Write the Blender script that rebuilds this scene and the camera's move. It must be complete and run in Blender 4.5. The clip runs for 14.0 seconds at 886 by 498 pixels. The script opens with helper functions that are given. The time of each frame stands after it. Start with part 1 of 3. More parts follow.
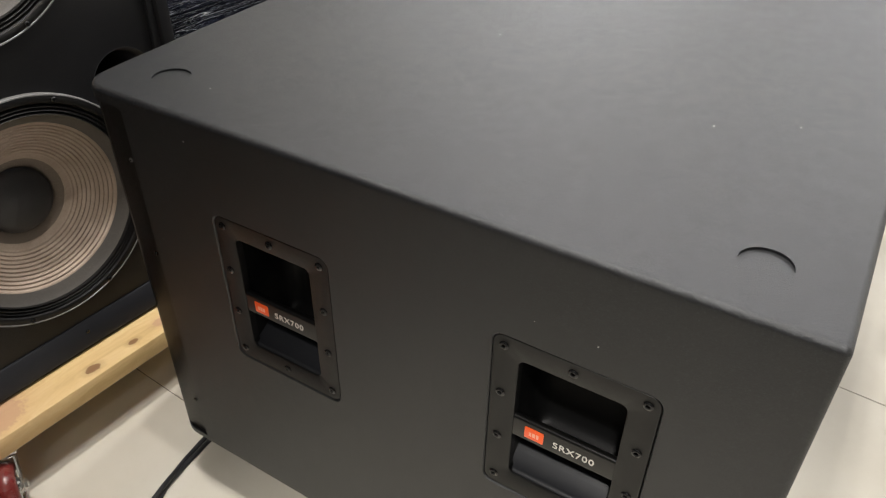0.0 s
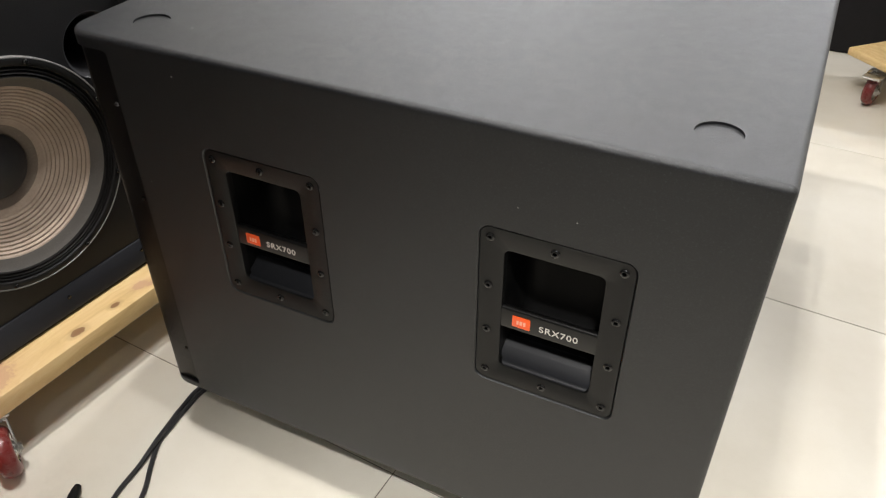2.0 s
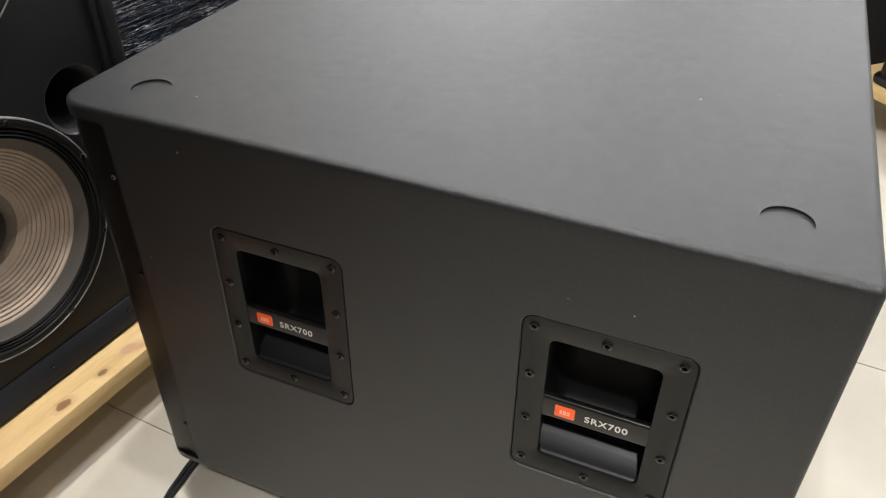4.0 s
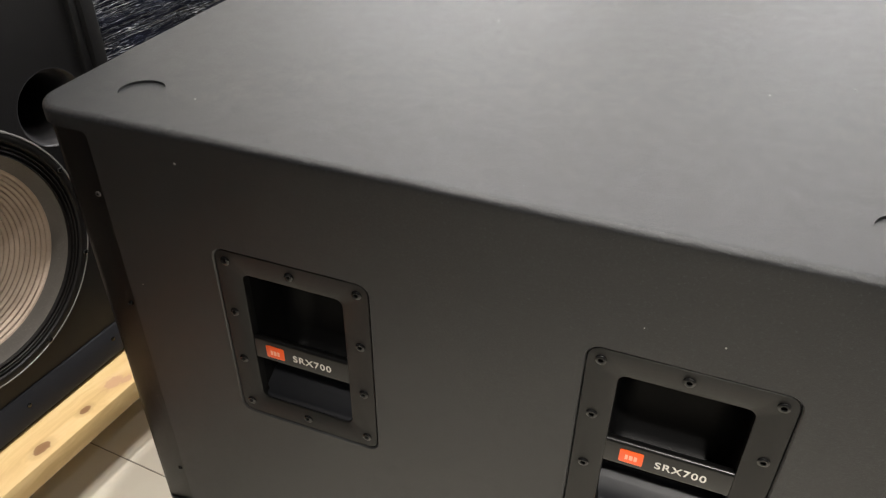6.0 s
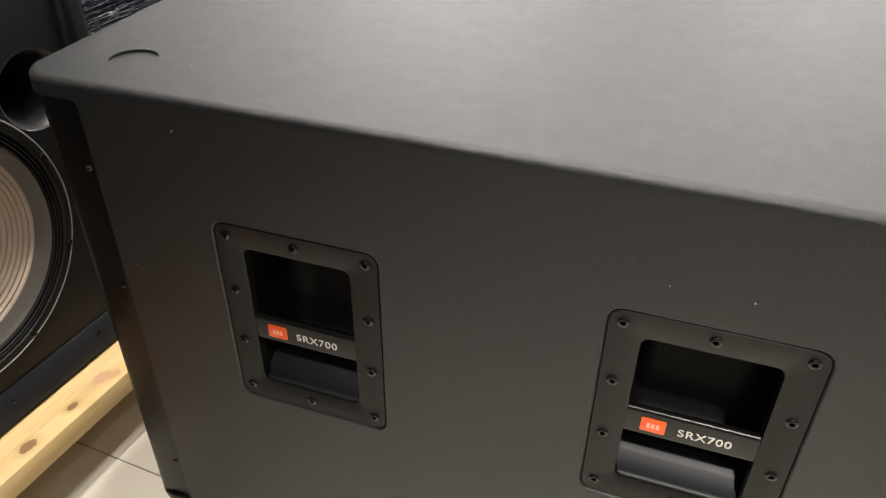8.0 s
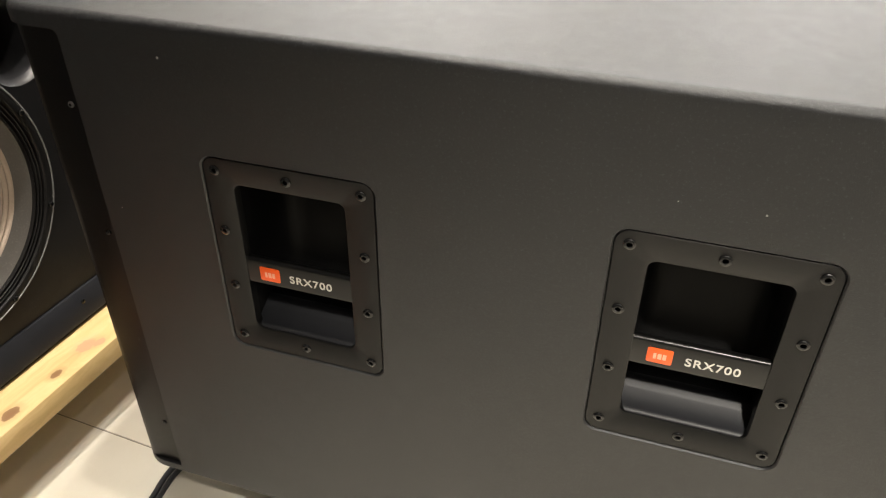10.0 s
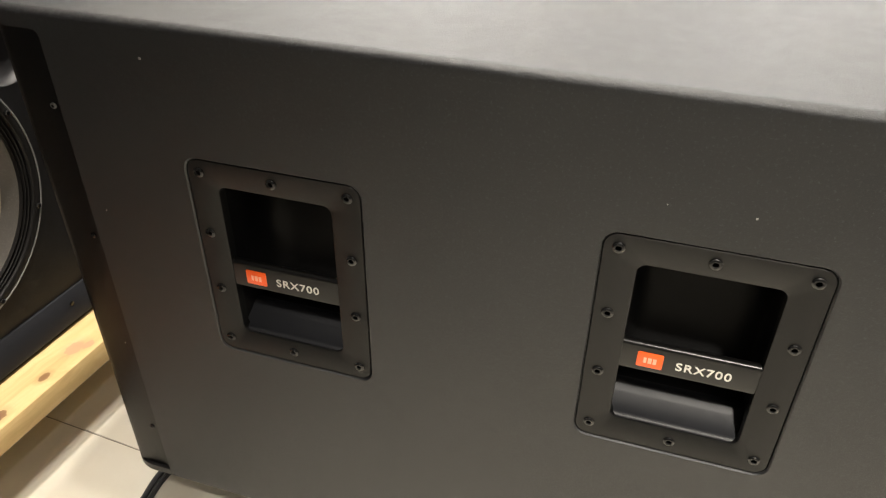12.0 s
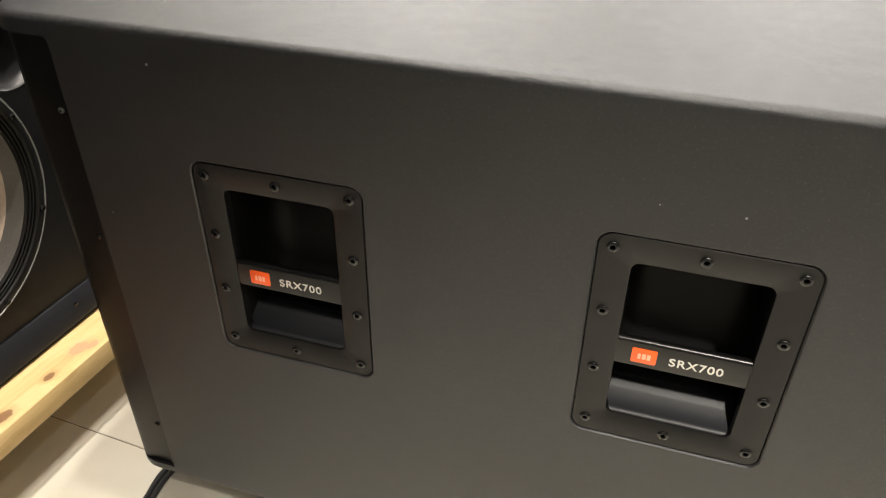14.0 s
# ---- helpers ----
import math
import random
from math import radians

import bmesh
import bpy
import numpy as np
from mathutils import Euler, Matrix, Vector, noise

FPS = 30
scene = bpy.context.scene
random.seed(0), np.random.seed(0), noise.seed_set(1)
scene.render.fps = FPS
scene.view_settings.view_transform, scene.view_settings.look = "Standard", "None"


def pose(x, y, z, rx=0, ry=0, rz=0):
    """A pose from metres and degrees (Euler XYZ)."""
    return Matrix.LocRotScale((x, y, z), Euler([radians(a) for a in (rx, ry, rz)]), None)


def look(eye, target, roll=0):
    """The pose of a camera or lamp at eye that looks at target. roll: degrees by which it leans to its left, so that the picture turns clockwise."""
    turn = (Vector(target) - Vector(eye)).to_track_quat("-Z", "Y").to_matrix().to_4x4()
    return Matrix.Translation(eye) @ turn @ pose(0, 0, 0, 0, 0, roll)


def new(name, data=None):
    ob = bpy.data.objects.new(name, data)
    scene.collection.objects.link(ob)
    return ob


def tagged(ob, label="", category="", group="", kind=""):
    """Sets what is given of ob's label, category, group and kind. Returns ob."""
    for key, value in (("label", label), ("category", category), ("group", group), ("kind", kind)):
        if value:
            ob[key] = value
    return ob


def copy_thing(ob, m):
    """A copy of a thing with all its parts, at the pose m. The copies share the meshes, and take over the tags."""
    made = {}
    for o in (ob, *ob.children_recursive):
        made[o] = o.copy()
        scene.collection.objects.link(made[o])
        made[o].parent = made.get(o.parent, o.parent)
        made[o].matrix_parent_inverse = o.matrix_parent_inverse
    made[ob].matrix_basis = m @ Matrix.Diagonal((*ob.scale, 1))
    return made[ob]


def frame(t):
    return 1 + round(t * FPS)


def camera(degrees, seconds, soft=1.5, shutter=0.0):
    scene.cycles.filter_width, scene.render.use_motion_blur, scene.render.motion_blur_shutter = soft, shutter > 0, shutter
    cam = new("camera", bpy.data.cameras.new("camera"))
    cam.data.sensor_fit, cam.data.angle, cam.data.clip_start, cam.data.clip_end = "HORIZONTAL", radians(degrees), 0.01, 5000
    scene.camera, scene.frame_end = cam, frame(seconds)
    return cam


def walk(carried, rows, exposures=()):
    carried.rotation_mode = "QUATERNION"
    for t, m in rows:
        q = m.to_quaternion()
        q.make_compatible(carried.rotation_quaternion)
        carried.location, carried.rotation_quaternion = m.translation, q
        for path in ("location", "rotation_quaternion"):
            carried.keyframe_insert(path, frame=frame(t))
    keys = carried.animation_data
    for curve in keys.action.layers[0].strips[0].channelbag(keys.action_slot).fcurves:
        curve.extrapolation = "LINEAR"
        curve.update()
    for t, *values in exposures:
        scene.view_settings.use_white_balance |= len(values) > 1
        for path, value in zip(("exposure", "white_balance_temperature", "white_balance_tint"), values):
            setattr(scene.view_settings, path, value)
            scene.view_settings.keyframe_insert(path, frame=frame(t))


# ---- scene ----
cam = camera(61.0, 14.0, soft=1.2)
PATH = [
    (0, (0.765, -0.497, 1.123), (-0.067, 0.877, -0.068), 0.8),
    (0.5, (0.788, -0.564, 1.095), (-0.056, 0.8, -0.1), 0.4),
    (1, (0.827, -0.598, 1.085), (0.001, 0.777, -0.109), 0.3),
    (1.5, (0.799, -0.614, 1.08), (-0.009, 0.769, -0.118), -0.2),
    (2, (0.785, -0.618, 1.079), (0.073, 0.82, -0.114), -0.2),
    (2.5, (0.79, -0.608, 1.078), (0.129, 0.856, -0.114), 0.2),
    (3, (0.785, -0.6, 1.097), (0.135, 0.869, -0.095), 0.4),
    (3.5, (0.725, -0.595, 1.103), (0.083, 0.88, -0.085), 0.4),
    (3.7, (0.701, -0.582, 1.112), (0.061, 0.898, -0.071), 0.4),
    (5.8, (0.59, -0.488, 1.059), (-0.006, 1.031, -0.098), 0.5),
    (6, (0.581, -0.493, 1.053), (-0.012, 1.03, -0.1), 0.5),
    (6.5, (0.598, -0.541, 1.064), (0.022, 0.992, -0.084), 0.5),
    (7, (0.579, -0.54, 1.044), (0.013, 0.999, -0.101), 0.5),
    (7.5, (0.567, -0.504, 1.017), (0.014, 1.044, -0.123), 0.5),
    (8, (0.552, -0.504, 1.008), (0.011, 1.049, -0.131), 0.5),
    (8.5, (0.556, -0.523, 0.945), (0.029, 1.033, -0.195), 0.5),
    (9, (0.562, -0.524, 0.938), (0.047, 1.037, -0.202), 0.5),
    (9.2, (0.553, -0.527, 0.94), (0.042, 1.036, -0.198), 0.5),
    (11.5, (0.543, -0.516, 0.945), (0.048, 1.05, -0.196), 0.6),
    (12, (0.551, -0.513, 0.942), (0.057, 1.053, -0.2), 0.6),
    (12.5, (0.541, -0.511, 0.942), (0.048, 1.056, -0.199), 0.5),
    (13, (0.537, -0.512, 0.941), (0.046, 1.057, -0.198), 0.5),
    (13.5, (0.539, -0.514, 0.943), (0.05, 1.055, -0.197), 0.5),
    (14, (0.554, -0.528, 0.952), (0.066, 1.04, -0.189), 0.5),
]
EXPOSURES = [(0, -0.15, 6400, 10), (1.5, 0.0, 6300, 10), (3.7, 0.0, 6300, 10), (5.8, 0.15, 6500, 10), (8.0, 0.28, 6600, 10), (8.5, 0.50, 6900, 9), (14, 0.57, 6900, 9)]
walk(cam, [(t, look(eye, target, roll)) for t, eye, target, roll in PATH], EXPOSURES)

# ---- world, lamps ----
world = bpy.data.worlds.new("world")
scene.world = world
world.use_nodes = True
world.node_tree.nodes["Background"].inputs[0].default_value = (0.8, 0.9, 1.0, 1)
world.node_tree.nodes["Background"].inputs[1].default_value = 0.02

CEILING = 3.0
# Lamps 0, 1, 6, 7 follow reflections and shadows; the rest are added fill.
LAMPS = [(-0.04, 0.02, 47), (0.45, -0.03, 20), (1.5, -2.35, 14), (0.36, 1.15, 21), (2.7, 2.4, 36),
         (-1.5, 3.85, 62), (0.82, 3.82, 34), (0.88, 4.58, 34), (3.2, 3.85, 34), (-1.2, 5.5, 72), (1.9, 5.5, 50)]
for lx, ly, watts in LAMPS:
    bulb = bpy.data.lights.new("downlight_bulb", "AREA")
    bulb.shape, bulb.size, bulb.energy, bulb.color = "DISK", 0.06, watts, (1.0, 0.945, 0.89) if ly < 2 else (0.97, 0.965, 1.0)
    new("downlight_bulb", bulb).matrix_basis = pose(lx, ly, CEILING - 0.012)


# added narrow fill beam, no fixture: lifts open floor and cabinet's lower right side
spot = bpy.data.lights.new("fill_spot", "SPOT")
spot.energy, spot.spot_size, spot.spot_blend, spot.shadow_soft_size, spot.color = 380, radians(29), 0.9, 0.05, (1.0, 0.95, 0.88)
new("fill_spot", spot).matrix_basis = look((1.05, -1.5, CEILING - 0.02), (0.71, -0.14, 0.0))


# ---- materials ----
def material(name, color, rough=0.5, metal=0.0, spec=0.5):
    m = bpy.data.materials.new(name)
    m.use_nodes = True
    p = m.node_tree.nodes["Principled BSDF"]
    p.inputs["Base Color"].default_value = (*color, 1)
    p.inputs["Roughness"].default_value = rough
    p.inputs["Metallic"].default_value = metal
    p.inputs["Specular IOR Level"].default_value = spec
    return m, m.node_tree, p


def node(tree, kind, **inputs):
    n = tree.nodes.new(kind)
    for key, value in inputs.items():
        n.inputs[key.replace("_", " ")].default_value = value
    return n


def coords(tree, scale=(1, 1, 1), rot=(0, 0, 0), space="Object"):
    tc = tree.nodes.new("ShaderNodeTexCoord")
    mp = tree.nodes.new("ShaderNodeMapping")
    mp.inputs["Scale"].default_value = scale
    mp.inputs["Rotation"].default_value = rot
    tree.links.new(tc.outputs[space], mp.inputs["Vector"])
    return mp.outputs["Vector"]


def noise_tex(tree, vec, scale, detail=4.0, rough=0.55):
    n = node(tree, "ShaderNodeTexNoise", Scale=scale, Detail=detail, Roughness=rough)
    tree.links.new(vec, n.inputs["Vector"])
    return n.outputs["Fac"]


def ramp(tree, fac, stops):
    r = tree.nodes.new("ShaderNodeValToRGB")
    while len(r.color_ramp.elements) < len(stops):
        r.color_ramp.elements.new(0.5)
    for e, (pos, col) in zip(r.color_ramp.elements, stops):
        e.position, e.color = pos, (*col, 1) if len(col) == 3 else col
    tree.links.new(fac, r.inputs["Fac"])
    return r.outputs["Color"]


def mix(tree, fac, a, b, blend="MIX"):
    n = tree.nodes.new("ShaderNodeMix")
    n.data_type, n.blend_type = "RGBA", blend
    for sock, v in ((n.inputs[0], fac), (n.inputs[6], a), (n.inputs[7], b)):
        if hasattr(v, "is_linked"):
            tree.links.new(v, sock)
        else:
            sock.default_value = v if isinstance(v, (int, float)) else (*v, 1)
    return n.outputs[2]


def bump(tree, p, heights):
    last = None
    for height, strength, dist in heights:
        b = node(tree, "ShaderNodeBump", Strength=strength, Distance=dist)
        tree.links.new(height, b.inputs["Height"])
        if last:
            tree.links.new(last, b.inputs["Normal"])
        last = b.outputs["Normal"]
    tree.links.new(last, p.inputs["Normal"])


def gray(v):
    return (v, v, v)


def painted(name, color, rough, grain=900.0, relief=0.5, spec=0.5, wear=0.0, fuzz=0.0, pebble=0.0):
    """Sprayed textured paint: fine pebbles, faint blotches and rubbed spots."""
    m, t, p = material(name, color, rough, spec=spec)
    v = coords(t)
    blotch = noise_tex(t, v, 5.0, 3)
    fine = noise_tex(t, v, grain, 2, 0.6)
    mid = noise_tex(t, v, grain * 0.6, 3, 0.65)
    dark = tuple(c * 0.82 for c in color)
    light = tuple(c * 1.2 for c in color)
    base = ramp(t, blotch, [(0.3, dark), (0.7, light)])
    base = mix(t, ramp(t, fine, [(0.55, gray(0)), (0.8, gray(0.55))]), base, tuple(min(1, c * 2.2) for c in color))
    if wear:
        scuff = ramp(t, noise_tex(t, coords(t, (3, 14, 14)), 5.0, 6, 0.7), [(0.66, gray(0)), (0.8, gray(wear))])
        base = mix(t, scuff, base, tuple(min(1, c * 3 + 0.02) for c in color))
    t.links.new(base, p.inputs["Base Color"])
    rr_ = ramp(t, noise_tex(t, v, 60.0, 3), [(0.25, gray(rough - 0.03)), (0.75, gray(rough + 0.03))])
    t.links.new(rr_, p.inputs["Roughness"])
    p.inputs["Sheen Weight"].default_value = fuzz
    p.inputs["Sheen Roughness"].default_value = 0.45
    layers = [(mid, relief * 0.6, 0.0010), (fine, relief, 0.0005)]
    if pebble:
        # sparkle on the pebbles, painted into the base colour as brighter flecks
        glint = ramp(t, noise_tex(t, v, 360.0, 3, 0.75), [(0.56, gray(0)), (0.74, gray(1))])
        t.links.new(mix(t, glint, base, tuple(c * 5.5 for c in color)), p.inputs["Base Color"])
        layers.insert(0, (noise_tex(t, v, 520.0, 2, 0.6), pebble, 0.0018))
        drops = node(t, "ShaderNodeTexVoronoi", Scale=400.0)
        t.links.new(v, drops.inputs["Vector"])
        layers.insert(1, (drops.outputs["Distance"], pebble * 0.5, 0.0012))
    bump(t, p, layers)
    return m


PAINT = painted("black_textured_paint", (0.0058, 0.0062, 0.0071), 0.47, 1300, 0.5, 0.60, 0.04, 0.0, 0.10)
PAINT.node_tree.nodes["Principled BSDF"].inputs["Specular Tint"].default_value = (0.96, 0.98, 1.0, 1)
GRILLE = painted("black_grille_paint", (0.0016, 0.0016, 0.0017), 0.33, 1400, 0.3, 0.26)
PLASTIC = painted("black_moulded_plastic", (0.0055, 0.0055, 0.0056), 0.45, 1600, 0.18, 0.13)
# smoother plastic; the sheen on the scoop is put into a paler bluish colour
SCOOP = painted("smooth_glossy_sheen_plastic", (0.012, 0.0128, 0.0155), 0.46, 1600, 0.05, 0.32)
GRIP = painted("smooth_black_grip", (0.005, 0.005, 0.005), 0.30, 1600, 0.03, 0.36)
PLATE = painted("satin_black_plate", (0.0042, 0.0042, 0.0043), 0.40, 1800, 0.22, 0.28)
BAFFLE = painted("matt_black_baffle", (0.0095, 0.0095, 0.0102), 0.5, 500, 0.5, 0.34, 0.15)
PORT = painted("smooth_grey_black_port", (0.028, 0.028, 0.030), 0.36, 900, 0.1, 0.5)
RAIL = painted("dark_blue_grey_rail", (0.014, 0.0148, 0.0175), 0.40, 700, 0.3, 0.36, 0.2)
GLOSS = painted("glossy_black_cabinet", (0.006, 0.006, 0.0066), 0.3, 600, 0.25, 0.36, 0.3)
FAR_BLACK = painted("dull_black_cloth", (0.012, 0.011, 0.012), 0.8, 300, 0.6, 0.3)
RUBBER = painted("black_cable_sheath", (0.02, 0.02, 0.022), 0.38, 800, 0.25)
SCREW, _t, _p = material("black_oxide_screw", (0.006, 0.006, 0.006), 0.26, spec=0.5)
DARK, _t, _p = material("screw_socket_black", (0.004, 0.004, 0.004), 0.7)
STEEL, _t, _p = material("zinc_plated_steel", (0.55, 0.55, 0.53), 0.32, 1.0)
_v = coords(_t)
_t.links.new(ramp(_t, noise_tex(_t, _v, 60, 4), [(0.3, gray(0.2)), (0.7, gray(0.42))]), _p.inputs["Roughness"])
SHINY, _t, _p = material("bright_screw_head", (0.3, 0.3, 0.3), 0.4, 1.0)
ORANGE, _t, _p = material("orange_badge", (0.95, 0.115, 0.016), 0.4)
WHITE, _t, _p = material("pale_silver_print", (0.66, 0.64, 0.60), 0.4)
BADGE_MARK, _t, _p = material("pale_orange_mark", (0.95, 0.42, 0.28), 0.45)
DUST, _t, _p = material("white_dust", (0.3, 0.3, 0.29), 0.9)

ORANGE_PLASTIC, _t, _p = material("orange_plastic", (0.9, 0.12, 0.012), 0.42)
_v = coords(_t)
_t.links.new(ramp(_t, noise_tex(_t, _v, 8, 4), [(0.3, (0.8, 0.1, 0.01)), (0.7, (0.95, 0.15, 0.02))]), _p.inputs["Base Color"])
bump(_t, _p, [(noise_tex(_t, _v, 600, 2), 0.15, 0.0005)])

# red polyurethane wheel, a little see-through and dusty
WHEEL, _t, _p = material("red_polyurethane", (0.17, 0.022, 0.02), 0.22)
_v = coords(_t)
_t.links.new(mix(_t, ramp(_t, noise_tex(_t, _v, 45, 6, 0.7), [(0.5, gray(0)), (0.75, gray(0.5))]), (0.15, 0.02, 0.018), (0.32, 0.15, 0.13)), _p.inputs["Base Color"])
_t.links.new(ramp(_t, noise_tex(_t, _v, 30, 4), [(0.3, gray(0.15)), (0.7, gray(0.45))]), _p.inputs["Roughness"])

# paper cone, tan with pale ribs and dust
CONE, _t, _p = material("tan_paper_cone", (0.40, 0.32, 0.26), 0.85, spec=0.2)
_v = coords(_t)
_c = ramp(_t, noise_tex(_t, _v, 14, 5, 0.6), [(0.25, (0.33, 0.26, 0.205)), (0.75, (0.47, 0.385, 0.315))])
_c = mix(_t, ramp(_t, noise_tex(_t, _v, 260, 3), [(0.5, gray(0)), (0.8, gray(0.35))]), _c, (0.24, 0.18, 0.14))
_t.links.new(_c, _p.inputs["Base Color"])
bump(_t, _p, [(noise_tex(_t, _v, 420, 3), 0.35, 0.0006)])
CONE_EDGE = painted("grey_doped_cone_edge", (0.075, 0.068, 0.060), 0.5, 500, 0.3)
# inner ring of the tan cone, coloured darker for the shade round the cap
NECK_SHADE = painted("shaded_cone_neck", (0.19, 0.155, 0.125), 0.75, 500, 0.3)
SURROUND = painted("black_doped_cloth", (0.0085, 0.008, 0.0078), 0.46, 700, 0.35, 0.34)
CAP = painted("charcoal_felt_cap", (0.026, 0.026, 0.028), 0.5, 900, 0.35)
CAST = painted("grey_cast_frame", (0.17, 0.17, 0.165), 0.38, 350, 0.25, 0.6)

# polished porcelain, cream with soft clouds
TILE, _t, _p = material("polished_cream_tile", (0.68, 0.62, 0.52), 0.04)
_info = _t.nodes.new("ShaderNodeObjectInfo")
_v = coords(_t)
_off = _t.nodes.new("ShaderNodeVectorMath")
_off.operation = "ADD"
_t.links.new(_v, _off.inputs[0])
_sc = _t.nodes.new("ShaderNodeVectorMath")
_sc.operation = "SCALE"
_sc.inputs[0].default_value = (37.0, 19.0, 5.0)
_t.links.new(_info.outputs["Random"], _sc.inputs["Scale"])
_t.links.new(_sc.outputs[0], _off.inputs[1])
_c = ramp(_t, noise_tex(_t, _off.outputs[0], 3.2, 6, 0.6), [(0.3, (0.595, 0.56, 0.475)), (0.5, (0.65, 0.615, 0.53)), (0.72, (0.695, 0.665, 0.585))])
_c = mix(_t, ramp(_t, noise_tex(_t, _v, 300, 2), [(0.62, gray(0)), (0.8, gray(0.25))]), _c, (0.5, 0.45, 0.38))
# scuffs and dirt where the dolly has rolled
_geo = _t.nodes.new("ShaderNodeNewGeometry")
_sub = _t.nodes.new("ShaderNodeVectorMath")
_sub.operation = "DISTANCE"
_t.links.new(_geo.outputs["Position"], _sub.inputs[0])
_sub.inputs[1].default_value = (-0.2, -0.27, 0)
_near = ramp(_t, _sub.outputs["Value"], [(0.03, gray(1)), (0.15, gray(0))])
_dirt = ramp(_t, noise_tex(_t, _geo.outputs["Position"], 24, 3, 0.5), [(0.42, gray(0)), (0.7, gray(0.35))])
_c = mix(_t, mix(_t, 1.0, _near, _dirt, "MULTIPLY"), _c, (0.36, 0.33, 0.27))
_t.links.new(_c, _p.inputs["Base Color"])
_t.links.new(ramp(_t, noise_tex(_t, _off.outputs[0], 6, 6, 0.7), [(0.35, gray(0.025)), (0.7, gray(0.06))]), _p.inputs["Roughness"])
GROUT, _t, _p = material("brown_grey_grout", (0.16, 0.14, 0.115), 0.9)
_t.links.new(ramp(_t, noise_tex(_t, coords(_t), 40, 4), [(0.3, (0.10, 0.088, 0.07)), (0.7, (0.2, 0.175, 0.15))]), _p.inputs["Base Color"])

WALL, _t, _p = material("off_white_wall_paint", (0.72, 0.70, 0.66), 0.7)
_v = coords(_t)
_t.links.new(ramp(_t, noise_tex(_t, _v, 1.3, 5), [(0.3, (0.68, 0.66, 0.62)), (0.7, (0.76, 0.74, 0.70))]), _p.inputs["Base Color"])
bump(_t, _p, [(noise_tex(_t, _v, 180, 3), 0.2, 0.001)])
CHARCOAL = painted("charcoal_wall_paint", (0.035, 0.035, 0.037), 0.7, 180, 0.3, 0.3)
GLOW, _t, _p = material("lamp_diffuser", (0.9, 0.9, 0.9), 0.4)
_p.inputs["Emission Color"].default_value = (1, 0.94, 0.84, 1)
_p.inputs["Emission Strength"].default_value = 6.0


def pine(name, knots=(), patches=(), tone=1.0, grain=(7.0, 0.55, 7.0)):
    """Yellow pine with growth lines along y and brown knots at the given x, y, radius."""
    m, t, p = material(name, (0.6, 0.42, 0.2), 0.55, spec=0.35)
    v = coords(t, grain)
    warp = noise_tex(t, coords(t, (1, 0.25, 1)), 9.0, 4)
    add = t.nodes.new("ShaderNodeVectorMath")
    add.operation = "MULTIPLY_ADD"
    t.links.new(warp, add.inputs[0])
    add.inputs[1].default_value = (1.6, 0.3, 1.6)
    t.links.new(v, add.inputs[2])
    lines = noise_tex(t, add.outputs[0], 6.0, 5, 0.6)
    k = tone
    col = ramp(t, lines, [(0.25, (0.56 * k, 0.38 * k, 0.17 * k)), (0.5, (0.67 * k, 0.48 * k, 0.225 * k)), (0.75, (0.74 * k, 0.57 * k, 0.30 * k))])
    big = noise_tex(t, coords(t, (1, 0.5, 1)), 4.0, 4)
    col = mix(t, ramp(t, big, [(0.5, gray(0)), (0.7, gray(0.45))]), col, (0.62 * k, 0.41 * k, 0.22 * k))
    for kx, ky, kr, kcol in [(*k_, (0.17, 0.065, 0.025)) for k_ in knots] + [(*k_, (0.56, 0.33, 0.20)) for k_ in patches]:
        tc = t.nodes.new("ShaderNodeTexCoord")
        d = t.nodes.new("ShaderNodeVectorMath")
        d.operation = "SUBTRACT"
        t.links.new(tc.outputs["Object"], d.inputs[0])
        d.inputs[1].default_value = (kx, ky, 0)
        s = t.nodes.new("ShaderNodeVectorMath")
        s.operation = "MULTIPLY"
        t.links.new(d.outputs[0], s.inputs[0])
        s.inputs[1].default_value = (1 / kr, 0.62 / kr, 0)
        ln = t.nodes.new("ShaderNodeVectorMath")
        ln.operation = "LENGTH"
        t.links.new(s.outputs[0], ln.inputs[0])
        wob = t.nodes.new("ShaderNodeMath")
        wob.operation = "MULTIPLY_ADD"
        t.links.new(noise_tex(t, coords(t), 120, 2), wob.inputs[0])
        wob.inputs[1].default_value = 0.7
        t.links.new(ln.outputs["Value"], wob.inputs[2])
        half = t.nodes.new("ShaderNodeMath")
        half.operation = "MULTIPLY"
        t.links.new(wob.outputs[0], half.inputs[0])
        half.inputs[1].default_value = 0.4
        col = mix(t, ramp(t, half.outputs[0], [(0.3, gray(0.85)), (0.52, gray(0.8)), (0.6, gray(0.25)), (1.0, gray(0))]), col, kcol)
    t.links.new(col, p.inputs["Base Color"])
    bump(t, p, [(lines, 0.25, 0.001), (noise_tex(t, v, 60, 3), 0.2, 0.0005)])
    return m


PINE = pine("yellow_pine", [(0.066, -0.006, 0.0085), (0.064, 0.079, 0.006), (0.078, -0.205, 0.005)], [(0.033, -0.19, 0.042), (0.058, 0.145, 0.010), (0.072, 0.16, 0.006)], 1.1)
PINE_FAR = pine("yellow_pine_board", [], [], 1.08, (1.1, 14.0, 14.0))

# navy boxes under clear stretch film: dark gloss, pale stretched creases, painted lamp glints
FILM, _t, _p = material("stretch_film_over_navy", (0.006, 0.007, 0.014), 0.12, spec=0.6)


